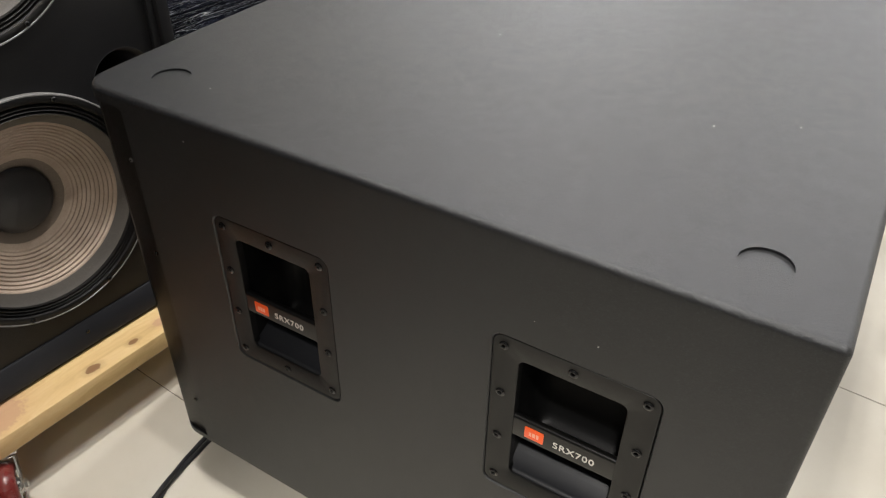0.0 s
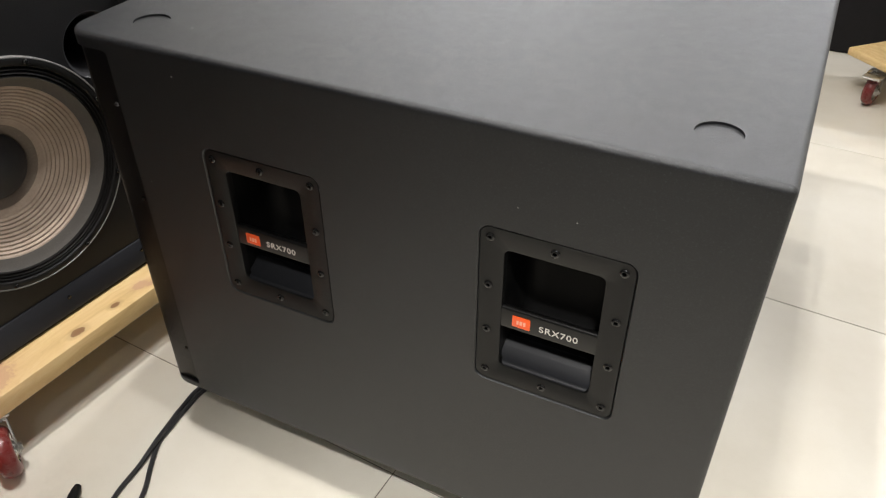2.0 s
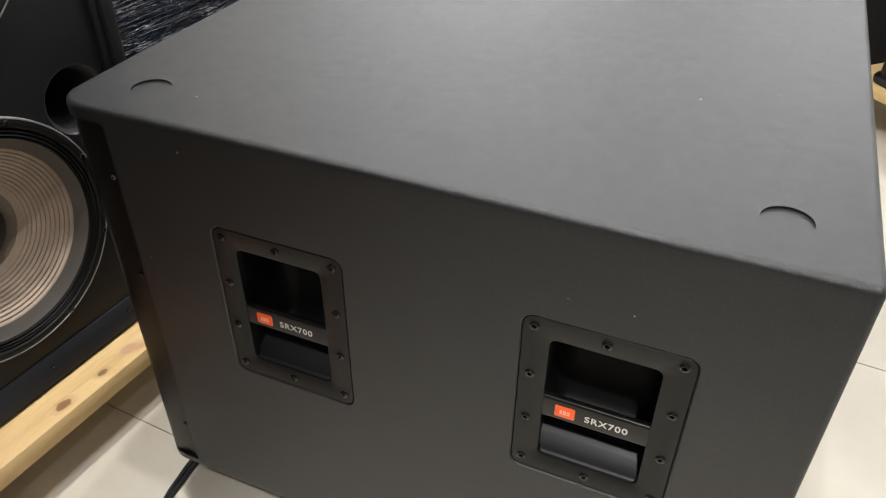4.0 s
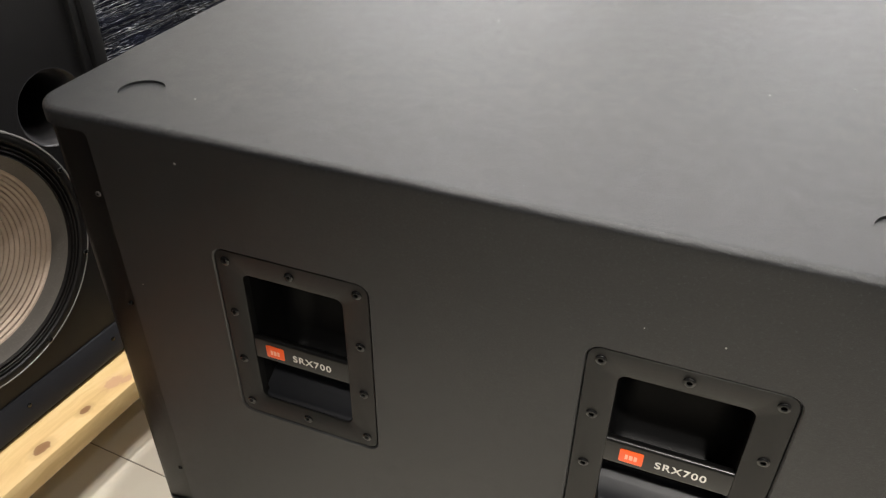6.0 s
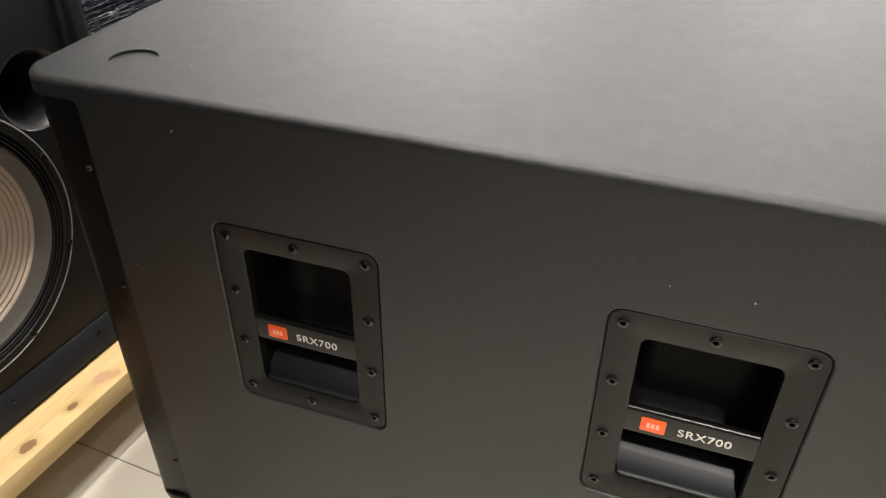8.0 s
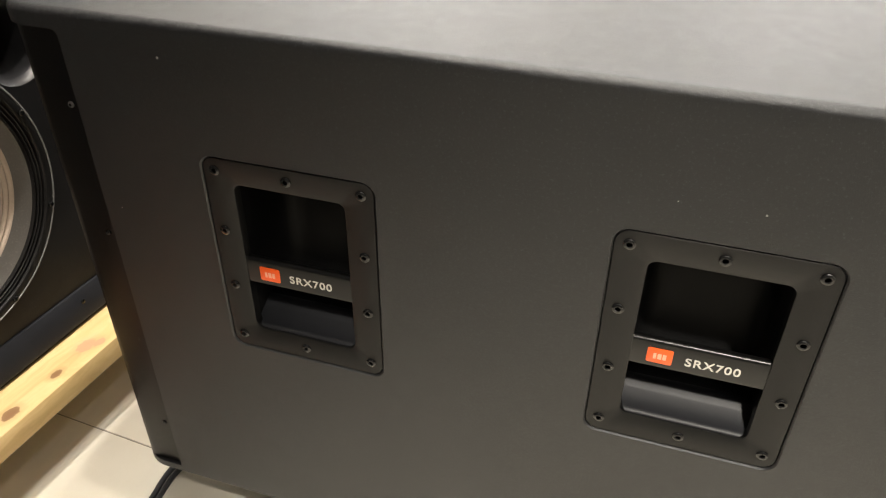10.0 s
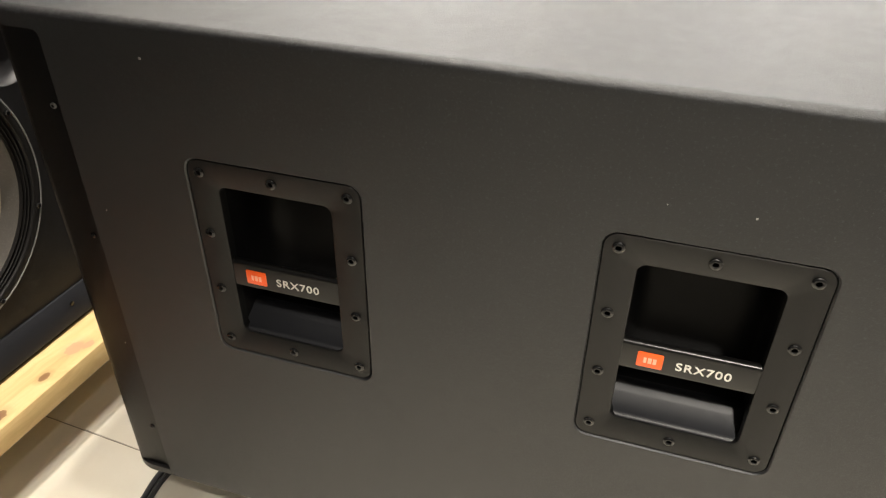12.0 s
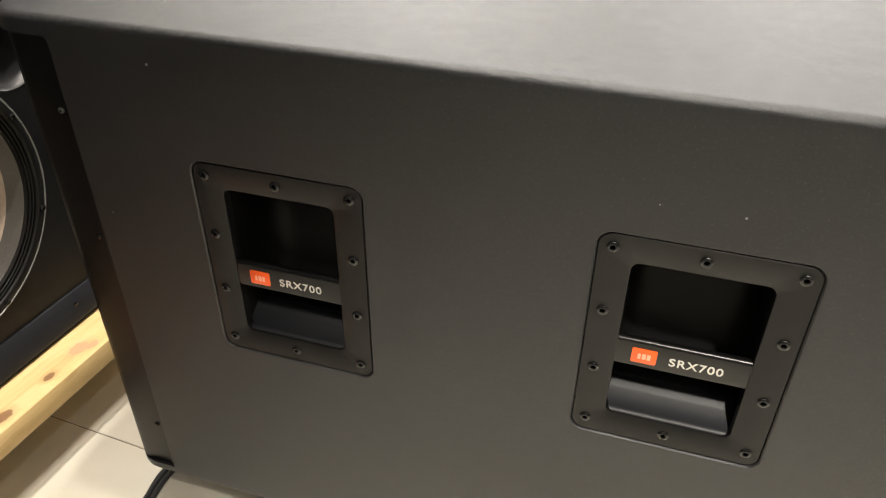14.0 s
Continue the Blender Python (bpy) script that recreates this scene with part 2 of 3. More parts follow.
def creases(scale, squash, turn, width):
    """Thin wavering lines along one direction, for folds and painted glints."""
    f = noise_tex(_t, coords(_t, (1, squash, 1), (turn, 0, 0)), scale, 3, 0.6)
    d = _t.nodes.new("ShaderNodeMath")
    d.operation = "SUBTRACT"
    _t.links.new(f, d.inputs[0])
    d.inputs[1].default_value = 0.5
    a_ = _t.nodes.new("ShaderNodeMath")
    a_.operation = "ABSOLUTE"
    _t.links.new(d.outputs[0], a_.inputs[0])
    return ramp(_t, a_.outputs[0], [(0.0, gray(1)), (width, gray(0))]), f


# lamp glints on the film's ridges, put into the colour as pale lines
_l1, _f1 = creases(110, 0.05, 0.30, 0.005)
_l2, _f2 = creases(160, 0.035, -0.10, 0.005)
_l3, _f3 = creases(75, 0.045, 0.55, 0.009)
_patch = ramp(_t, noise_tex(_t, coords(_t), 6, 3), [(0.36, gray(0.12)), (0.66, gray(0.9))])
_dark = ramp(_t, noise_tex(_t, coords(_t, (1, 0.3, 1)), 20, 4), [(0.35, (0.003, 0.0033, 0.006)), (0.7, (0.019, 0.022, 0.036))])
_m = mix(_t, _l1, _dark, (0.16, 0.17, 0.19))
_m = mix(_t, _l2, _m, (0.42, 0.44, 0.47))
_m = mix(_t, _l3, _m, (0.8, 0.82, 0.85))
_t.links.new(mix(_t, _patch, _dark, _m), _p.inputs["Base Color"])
bump(_t, _p, [(_f1, 0.7, 0.005), (_f2, 0.6, 0.003)])


# ---- mesh helpers ----
def thing(name, m, label, category, group="", kind=""):
    e = new(name)
    e.empty_display_size = 0.05
    e.matrix_basis = m
    return tagged(e, label, category, group, kind)


def finish(bm, mat, name, angle=35):
    bmesh.ops.recalc_face_normals(bm, faces=bm.faces)
    lim = radians(angle)
    for e in bm.edges:
        e.smooth = len(e.link_faces) == 2 and e.calc_face_angle(0) < lim
    for f in bm.faces:
        f.smooth = True
    me = bpy.data.meshes.new(name)
    bm.to_mesh(me)
    bm.free()
    for one in mat if isinstance(mat, (list, tuple)) else [mat]:
        me.materials.append(one)
    return me


def part(name, bm, mat, parent, label="", loc=(0, 0, 0), angle=35):
    me = bm if isinstance(bm, bpy.types.Mesh) else finish(bm, mat, name, angle)
    ob = new(name, me)
    ob.parent = parent
    ob.location = loc
    return tagged(ob, label)


def solid(name, bm, mat, label, category, kind="", group="", angle=35):
    return tagged(new(name, finish(bm, mat, name, angle)), label, category, group, kind)


def box(bm, x0, x1, y0, y1, z0, z1, r=0.0, seg=2, m=None):
    made = bmesh.ops.create_cube(bm, size=1.0, matrix=Matrix.LocRotScale(((x0 + x1) / 2, (y0 + y1) / 2, (z0 + z1) / 2), None, (x1 - x0, y1 - y0, z1 - z0)))
    vs = made["verts"]
    if m is not None:
        bmesh.ops.transform(bm, matrix=m, verts=vs)
    if r:
        es = list({e for v in vs for e in v.link_edges})
        bmesh.ops.bevel(bm, geom=es, offset=r, segments=seg, affect="EDGES", profile=0.5)
    return bm


def loop(bm, pts):
    return [bm.verts.new(p) for p in pts]


def skin(bm, a, b, close=True):
    n = len(a)
    for i in range(n if close else n - 1):
        j = (i + 1) % n
        bm.faces.new((a[i], a[j], b[j], b[i]))


def loft(bm, rings, close=True):
    rows = [loop(bm, r) for r in rings]
    for a, b in zip(rows, rows[1:]):
        skin(bm, a, b, close)
    return rows


def fill(bm, loops, normal):
    """A flat face bounded by the first loop, with the others as holes."""
    es = []
    for lp in loops:
        for i in range(len(lp)):
            a, b = lp[i], lp[(i + 1) % len(lp)]
            es.append(bm.edges.get((a, b)) or bm.edges.new((a, b)))
    bmesh.ops.triangle_fill(bm, edges=es, use_beauty=True, normal=normal)


def rounded(cx, cz, w, h, r, n=6):
    """Points of a rounded rectangle."""
    pts = []
    for sx, sz, a0 in ((1, 1, 0), (-1, 1, 90), (-1, -1, 180), (1, -1, 270)):
        for i in range(n + 1):
            a = radians(a0 + 90 * i / n)
            pts.append((cx + sx * (w / 2 - r) + r * math.cos(a), cz + sz * (h / 2 - r) + r * math.sin(a)))
    return pts


def lathe(bm, profile, seg=64, axis="x", centre=(0, 0, 0)):
    """Turns (radius, along) points about an axis."""
    rings = []
    for r, d in profile:
        ring = []
        for i in range(seg):
            a = 2 * math.pi * i / seg
            u, v = r * math.cos(a), r * math.sin(a)
            p = {"x": (d, u, v), "y": (u, d, v), "z": (u, v, d)}[axis]
            ring.append(tuple(p[k] + centre[k] for k in range(3)))
        rings.append(ring)
    rows = loft(bm, rings)
    for row, (r, d) in ((rows[0], profile[0]), (rows[-1], profile[-1])):
        if r < 0.0101 and r > 0:
            bm.faces.new(row)
    return bm


def tube(bm, pts, r, seg=10, steps=10):
    """A round tube along a smooth line through the points."""
    P = [Vector(p) for p in pts]
    P = [P[0] * 2 - P[1]] + P + [P[-1] * 2 - P[-2]]
    line = []
    for i in range(1, len(P) - 2):
        for k in range(steps):
            t = k / steps
            a, b, c, d = P[i - 1], P[i], P[i + 1], P[i + 2]
            line.append(0.5 * (2 * b + (c - a) * t + (2 * a - 5 * b + 4 * c - d) * t * t + (3 * b - a - 3 * c + d) * t ** 3))
    line.append(P[-2])
    rows = []
    for i, p in enumerate(line):
        d = (line[min(i + 1, len(line) - 1)] - line[max(i - 1, 0)]).normalized()
        s = d.cross(Vector((0, 0, 1)))
        s = s.normalized() if s.length > 1e-4 else Vector((1, 0, 0))
        u = s.cross(d)
        rows.append([p + r * (math.cos(2 * math.pi * k / seg) * s + math.sin(2 * math.pi * k / seg) * u) for k in range(seg)])
    rows = loft(bm, rows)
    bm.faces.new(rows[0])
    bm.faces.new(rows[-1])
    return bm


# ---- room ----
X0, X1, Y0, Y1 = -2.6, 4.2, -3.2, 6.2


def wall(name, mat, label, *b):
    bm = bmesh.new()
    box(bm, *b)
    return solid(name, bm, mat, label, "wall", "structure")


wall("wall_west", WALL, "plain off-white painted plaster wall", X0 - 0.12, X0, Y0 - 0.12, Y1 + 0.12, 0, CEILING)
wall("wall_east", WALL, "plain off-white painted plaster wall", X1, X1 + 0.12, Y0 - 0.12, Y1 + 0.12, 0, CEILING)
# closing wall out of view, kept dark to cut reflections on the cabinet
wall("wall_south", CHARCOAL, "plain charcoal painted wall", X0, X1, Y0 - 0.12, Y0, 0, CEILING)
wall("wall_north", WALL, "plain off-white painted plaster wall", X0, X1, Y1, Y1 + 0.12, 0, CEILING)
# added block, never in view: darkens what the cabinet's left side reflects
wall("shade_block_southwest", CHARCOAL, "unseen charcoal block added to darken reflections from the southwest", X0, -0.30, Y0, -0.52, 0, CEILING)
bm = bmesh.new()
box(bm, X0 - 0.12, X1 + 0.12, Y0 - 0.12, Y1 + 0.12, CEILING, CEILING + 0.1)
solid("ceiling", bm, WALL, "plain white painted ceiling", "ceiling", "structure")


def ceiling_light():
    t = thing("ceiling_light", pose(LAMPS[0][0], LAMPS[0][1], CEILING), "round white recessed ceiling downlight, lit, out of view", "ceiling light", "ceiling downlights")
    bm = bmesh.new()
    lathe(bm, [(0.052, 0.0), (0.060, -0.001), (0.062, -0.004), (0.058, -0.008), (0.040, -0.008), (0.036, -0.002)], 32, "z")
    part("trim_ring", bm, WALL, t)
    bm = bmesh.new()
    lathe(bm, [(0.036, -0.003), (0.02, -0.004), (0.01, -0.004)], 32, "z")
    part("diffuser", bm, GLOW, t)
    return t


light = ceiling_light()
# a fixture for every entry, the added fill lamps included
for lx, ly, watts in LAMPS[1:]:
    copy_thing(light, pose(lx, ly, CEILING))


# ---- the large black subwoofer ----
XL, XR, DEEP, BOT, TOP = -0.055, 0.817, 1.10, 0.113, 0.7385
LIP, SILL, STRIP = 0.7195, 0.127, 0.012


def bow(y):
    return XL - 0.018 * (1 - ((y - DEEP / 2) / (DEEP / 2)) ** 2)


def plan(inset, out=0.0, rf=0.040, rb=0.006):
    """The cabinet's outline from above, with a bowed front and rounded corners."""
    pts = []
    for i in range(9):
        a = radians(90 * i / 8)
        pts.append((XL + rf - (rf - inset) * math.sin(a), rf - (rf - inset) * math.cos(a)))
    for i in range(1, 24):
        y = rf + (DEEP - 2 * rf) * i / 24
        pts.append((bow(y) - bow(rf) + XL + inset, y))
    for i in range(9):
        a = radians(90 * i / 8)
        pts.append((XL + rf - (rf - inset) * math.cos(a), DEEP - rf + (rf - inset) * math.sin(a)))
    pts = [(x - out, y) for x, y in pts]
    q = max(rb, inset + 0.0008)
    r = q - inset
    for cy, a0 in ((DEEP - q, 90), (q, 0)):
        for i in range(5):
            a = radians(a0 - 90 * i / 4)
            pts.append((XR - q + r * math.cos(a), cy + r * math.sin(a)))
    # the near long edge in short steps, so that the thick paint can make it uneven
    for i in range(1, 440):
        pts.append((XR - q + (XL - out + rf - XR + q) * i / 440, inset))
    return pts


def slab(bm, z0, z1, r_top, r_bot, holes=(), out=0.0):
    rings = []
    for i in range(5 if r_bot else 1):
        a = radians(90 * i / 4)
        rings.append((r_bot * (1 - math.sin(a)), z0 + r_bot * (1 - math.cos(a))))
    for i in range(7 if r_top else 1):
        a = radians(90 * i / 6)
        rings.append((r_top * (1 - math.cos(a)), z1 - r_top + r_top * math.sin(a)))
    # a flat border inside the rounded edge keeps the top face plane
    if r_top:
        rings.append((r_top + 0.004, z1))
    loops = []
    for ins, z in rings:
        uneven = 0.0007 if 0 < ins < 0.9 * r_top and z > z1 - r_top else 0.0
        loops.append([(x, y + uneven * noise.noise((x * 330, z * 300, 2.0)), z + 0.7 * uneven * noise.noise((x * 410, z * 200, 8.0)) * (z < z1 - 0.0002)) for x, y in plan(ins, out)])
    rows = loft(bm, loops)
    bm.faces.new(rows[0])
    hl = []
    for hx, hy, hr, hd in holes:
        pts = [(hx + hr * math.cos(2 * math.pi * k / 40), hy + hr * math.sin(2 * math.pi * k / 40)) for k in range(40)]
        top = loop(bm, [(x, y, z1) for x, y in pts])
        low = loop(bm, [(x, y, z1 - hd) for x, y in pts])
        skin(bm, top, low)
        bm.faces.new(low)
        hl.append(top)
    fill(bm, [rows[-1]] + hl, (0, 0, 1))


HANDLES = (0.2255, 0.6105)
HANDLE_Z, PW, PH = 0.499, 0.174, 0.230

sub = thing("subwoofer", pose(0, 0, 0), "large black textured-paint subwoofer cabinet with two recessed side handles", "loudspeaker")
bm = bmesh.new()
slab(bm, LIP, TOP, 0.0075, 0.0, [(0.0265, 0.0712, 0.0235, 0.0026), (0.737, 0.0758, 0.0235, 0.0026), (0.0265, DEEP - 0.0712, 0.0235, 0.0026), (0.737, DEEP - 0.0758, 0.0235, 0.0026)], 0.006)
slab(bm, BOT, SILL, 0.0, 0.005)
# side with its two pockets
outer = loop(bm, [(STRIP, 0, SILL), (XR - 0.006, 0, SILL), (XR - 0.006, 0, LIP), (STRIP, 0, LIP)])
pockets = []
for hx in HANDLES:
    a = loop(bm, [(x, 0, z) for x, z in rounded(hx, HANDLE_Z, PW + 0.0046, PH + 0.0046, 0.0145)])
    b = loop(bm, [(x, 0.0016, z) for x, z in rounded(hx, HANDLE_Z, PW + 0.0018, PH + 0.002, 0.0135)])
    c = loop(bm, [(x, 0.008, z) for x, z in rounded(hx, HANDLE_Z, PW + 0.002, PH + 0.002, 0.0135)])
    d = loop(bm, [(x, 0.008, z) for x, z in rounded(hx, HANDLE_Z, PW - 0.02, PH - 0.02, 0.012)])
    skin(bm, a, b), skin(bm, b, c), skin(bm, c, d)
    pockets.append(a)
fill(bm, [outer] + pockets, (0, -1, 0))
rest = [(XR - 0.006, 0.0)] + [(XR - 0.006 + 0.006 * math.sin(radians(a)), 0.006 - 0.006 * math.cos(radians(a))) for a in (22, 45, 68, 90)]
rest += [(XR, DEEP - 0.006), (XR - 0.006, DEEP), (STRIP, DEEP), (STRIP, DEEP - 0.005)]
loft(bm, [[(x, y, z) for x, y in rest] for z in (SILL, LIP)], close=False)
loft(bm, [[(STRIP, 0, z), (STRIP, 0.006, z)] for z in (SILL, LIP)], close=False)
# rounded upper corner of the grille recess
rc = 0.007
arc = [(STRIP - rc + rc * math.cos(radians(a)), LIP - rc + rc * math.sin(radians(a))) for a in range(0, 91, 15)]
face = loop(bm, [(STRIP, 0, LIP)] + [(x, 0, z) for x, z in reversed(arc)])
bm.faces.new(face)
skin(bm, face[1:], loop(bm, [(x, 0.006, z) for x, z in reversed(arc)]), close=False)
shell = part("shell", bm, PAINT, sub)

bm = bmesh.new()
g = [(STRIP, 0.005), (-0.030, 0.005), (-0.037, 0.0065), (-0.042, 0.011), (-0.0445, 0.020)]
g += [(bow(y) + 0.010, y) for y in [0.05 + i * (DEEP - 0.1) / 20 for i in range(21)]]
g += [(x, DEEP - y) for x, y in reversed(g[:5])]
loft(bm, [[(x, y, z) for x, y in g] for z in (SILL, LIP)], close=False)
grille = part("grille", bm, GRILLE, sub, "black front grille wrapping onto the side")


def lag_screw(r, h, name, mat):
    """A round screw head with a dark hexagon socket, facing -y."""
    bm = bmesh.new()
    lathe(bm, [(r * 1.0, 0.0), (r, -h * 0.5), (r * 0.86, -h * 0.86), (r * 0.6, -h), (r * 0.5, -h), (r * 0.46, -h * 0.35)], 14, "y")
    lathe(bm, [(r * 0.46, -h * 0.35), (0.0006, -h * 0.35)], 14, "y")
    for f in bm.faces:
        c = f.calc_center_median()
        f.material_index = 1 if math.hypot(c.x, c.z) < r * 0.49 else 0
    return finish(bm, [mat, DARK], name)


bright = lag_screw(0.0032, 0.002, "grille_screw", SHINY)
dull = lag_screw(0.0032, 0.002, "grille_screw", SCREW)
for z, kind_ in ((0.644, bright), (0.497, dull), (0.203, dull)):
    part("screw", kind_, None, grille, "", (0.0, 0.005, z))
bm = bmesh.new()
box(bm, XR - 0.004, XR + 0.004, 0.30, 0.66, 0.33, 0.60, 0.003)
part("connector_plate", bm, PLATE, sub)

head = lag_screw(0.0054, 0.0022, "handle_screw", SCREW)
cup_profile = [(0.004, 0.588), (0.03, 0.597), (0.06, 0.594), (0.082, 0.575), (0.09, 0.545), (0.09, 0.505), (0.09, 0.462), (0.086, 0.440), (0.074, 0.4275), (0.055, 0.4250), (0.044, 0.4275)]
scoop_profile = [(0.044, 0.4275), (0.040, 0.4296), (0.0360, 0.4298), (0.0325, 0.4282), (0.0275, 0.4246), (0.0260, 0.4236), (0.0190, 0.4202), (0.0105, 0.4164), (0.0085, 0.4162), (0.0065, 0.4156), (0.0048, 0.4147), (0.0036, 0.4134), (0.0030, 0.4116)]


def lettering(text, size):
    cu = bpy.data.curves.new("lettering", "FONT")
    cu.space_character, cu.offset = 1.14, 0.00014
    cu.body, cu.size, cu.extrude, cu.align_x, cu.align_y = text, size, 0.0002, "LEFT", "CENTER"
    ob = bpy.data.objects.new("lettering_source", cu)
    scene.collection.objects.link(ob)
    me = bpy.data.meshes.new_from_object(ob.evaluated_get(bpy.context.evaluated_depsgraph_get()))
    bpy.data.objects.remove(ob)
    me.transform(Matrix.Rotation(radians(90), 4, "X"))
    me.materials.clear()
    me.materials.append(WHITE)
    return me


words = lettering("SRX700", 0.0122)
WORDS_WIDE = max(v.co.x for v in words.vertices) - min(v.co.x for v in words.vertices)
words.transform(Matrix.Diagonal((0.0462 / WORDS_WIDE, 1, 1, 1)))

for hx, dz in zip(HANDLES, (-0.0032, -0.0008)):
    OW, OZ0, OZ1 = 0.114, 0.4135, 0.588
    # flat bezel with an opening
    bm = bmesh.new()
    r_out = [[(x, y, z) for x, z in rounded(hx, HANDLE_Z, PW - 2 * i, PH - 2 * i, 0.0125)] for i, y in ((0.0, 0.008), (0.0, 0.0022), (0.0006, 0.0014))]
    rows = loft(bm, r_out)
    r_in = [[(x, y, z) for x, z in rounded(hx, (OZ0 + OZ1) / 2, OW + w, OZ1 - OZ0 + w, 0.008)] for w, y in ((0.003, 0.0014), (0.0008, 0.0022), (0.0, 0.0045), (0.0, 0.012))]
    inner = loft(bm, r_in)
    fill(bm, [rows[-1], inner[0]], (0, -1, 0))
    handle = part("handle", bm, PLATE, sub, "satin black handle plate held by ten screws")
    # hollow behind the opening
    bm = bmesh.new()
    xa, xb = hx - OW / 2 - 0.003, hx + OW / 2 + 0.003
    # the back wall turns into the sides in a wide round
    rc_ = 0.030
    stations = [0.0, 0.001, 0.003, 0.006, 0.010, 0.015, 0.021, rc_]
    stations = [xa + d for d in stations] + [xb - d for d in reversed(stations)]
    rings = []
    for x in stations:
        d = min(rc_, x - xa, xb - x)
        reach = 0.060 + math.sqrt(rc_ * rc_ - (rc_ - d) ** 2)
        rings.append([(x, min(y, reach), z) for y, z in cup_profile])
    rows = loft(bm, rings, close=False)
    for side, xs in ((rows[0], xa), (rows[-1], xb)):
        bm.faces.new(side + loop(bm, [(xs, y, z) for y, z in scoop_profile[1:]]))
    part("cup", bm, PLASTIC, handle, "deep black moulded hollow", angle=50)
    bm = bmesh.new()
    skin(bm, loop(bm, [(xa, y, z) for y, z in scoop_profile]), loop(bm, [(xb, y, z) for y, z in scoop_profile]), False)
    part("scoop", bm, SCOOP, handle, "smooth glossy curved floor of the hollow", angle=50)
    # raised blocks at the top of the hollow
    for k in (-1, 0, 1):
        bm = bmesh.new()
        box(bm, hx + k * 0.02 - 0.008, hx + k * 0.02 + 0.008, 0.0865, 0.0915, 0.546, 0.570, 0.002)
        part("raised_mark", bm, PLASTIC, handle)
    # grip bar across it
    bm = bmesh.new()
    prof = [(0.0055, 0.4755), (0.0035, 0.477), (0.0030, 0.480), (0.0030, 0.5032), (0.0033, 0.5048), (0.0042, 0.5060), (0.0055, 0.5068), (0.0072, 0.5070), (0.012, 0.5050), (0.017, 0.499), (0.019, 0.489), (0.019, 0.479), (0.012, 0.4755)]
    rows = loft(bm, [[(x, y, z + dz) for y, z in prof] for x in (hx - OW / 2 - 0.001, hx + OW / 2 + 0.001)])
    part("grip", bm, GRIP, handle, "black grip bar with an orange badge and pale lettering", angle=40)
    bm = bmesh.new()
    rows = loft(bm, [[(x, y, z) for x, z in rounded(hx - 0.0322, 0.4905 + dz, 0.0222 - i, 0.0165 - i, 0.0016, 3)] for i, y in ((0, 0.0032), (0, 0.0024), (0.0006, 0.0022))])
    bm.faces.new(rows[-1])
    part("badge", bm, ORANGE, handle, "small orange badge")
    bm = bmesh.new()
    for k, w in ((-1, 0.0026), (0, 0.0034), (1, 0.003)):
        box(bm, hx - 0.0322 + k * 0.0042 - w / 2, hx - 0.0322 + k * 0.0042 + w / 2, 0.0019, 0.0023, 0.4870 + dz, 0.4932 + dz, 0.0002, 1)
    part("badge_mark", bm, BADGE_MARK, handle)
    part("lettering", words, None, handle, "pale silver printed lettering", (hx - 0.0105, 0.0028, 0.4893 + dz))
    for dx in (-0.0745, 0.0745):
        for z in (0.601, 0.534, 0.4665, 0.400):
            part("screw", head, None, handle, "", (hx + dx, 0.0014, z))
    for z in (0.6015, 0.3985):
        part("screw", head, None, handle, "", (hx, 0.0014, z))

# dust on the subwoofer
bm = bmesh.new()
rnd = random.Random(5)
spots = [(0.093, 0.071, 1.3), (0.63, 0.303, 1.5), (0.3, 0.417, 1.6), (0.713, 0.352, 1.3), (0.25, 0.25, 0.6)]
spots += [(rnd.uniform(0, 0.78), rnd.uniform(0.02, 0.9), rnd.uniform(0.25, 0.5)) for _ in range(14)]
for sx, sy, s in spots:
    s *= 0.0007
    box(bm, sx - s, sx + s * rnd.uniform(0.6, 1.4), sy - s, sy + s, TOP, TOP + 0.0006, m=None)
for sx, sz, s in [(0.63, 0.648, 0.9), (0.566, 0.648, 0.55), (0.115, 0.706, 1.2), (0.032, 0.537, 0.6), (0.003, 0.35, 0.5)]:
    s *= 0.0008
    box(bm, sx - s, sx + s, -0.0006, 0.0, sz - s, sz + s)
solid("dust", bm, DUST, "sparse white dust specks on the black cabinet", "dust", "stuff")


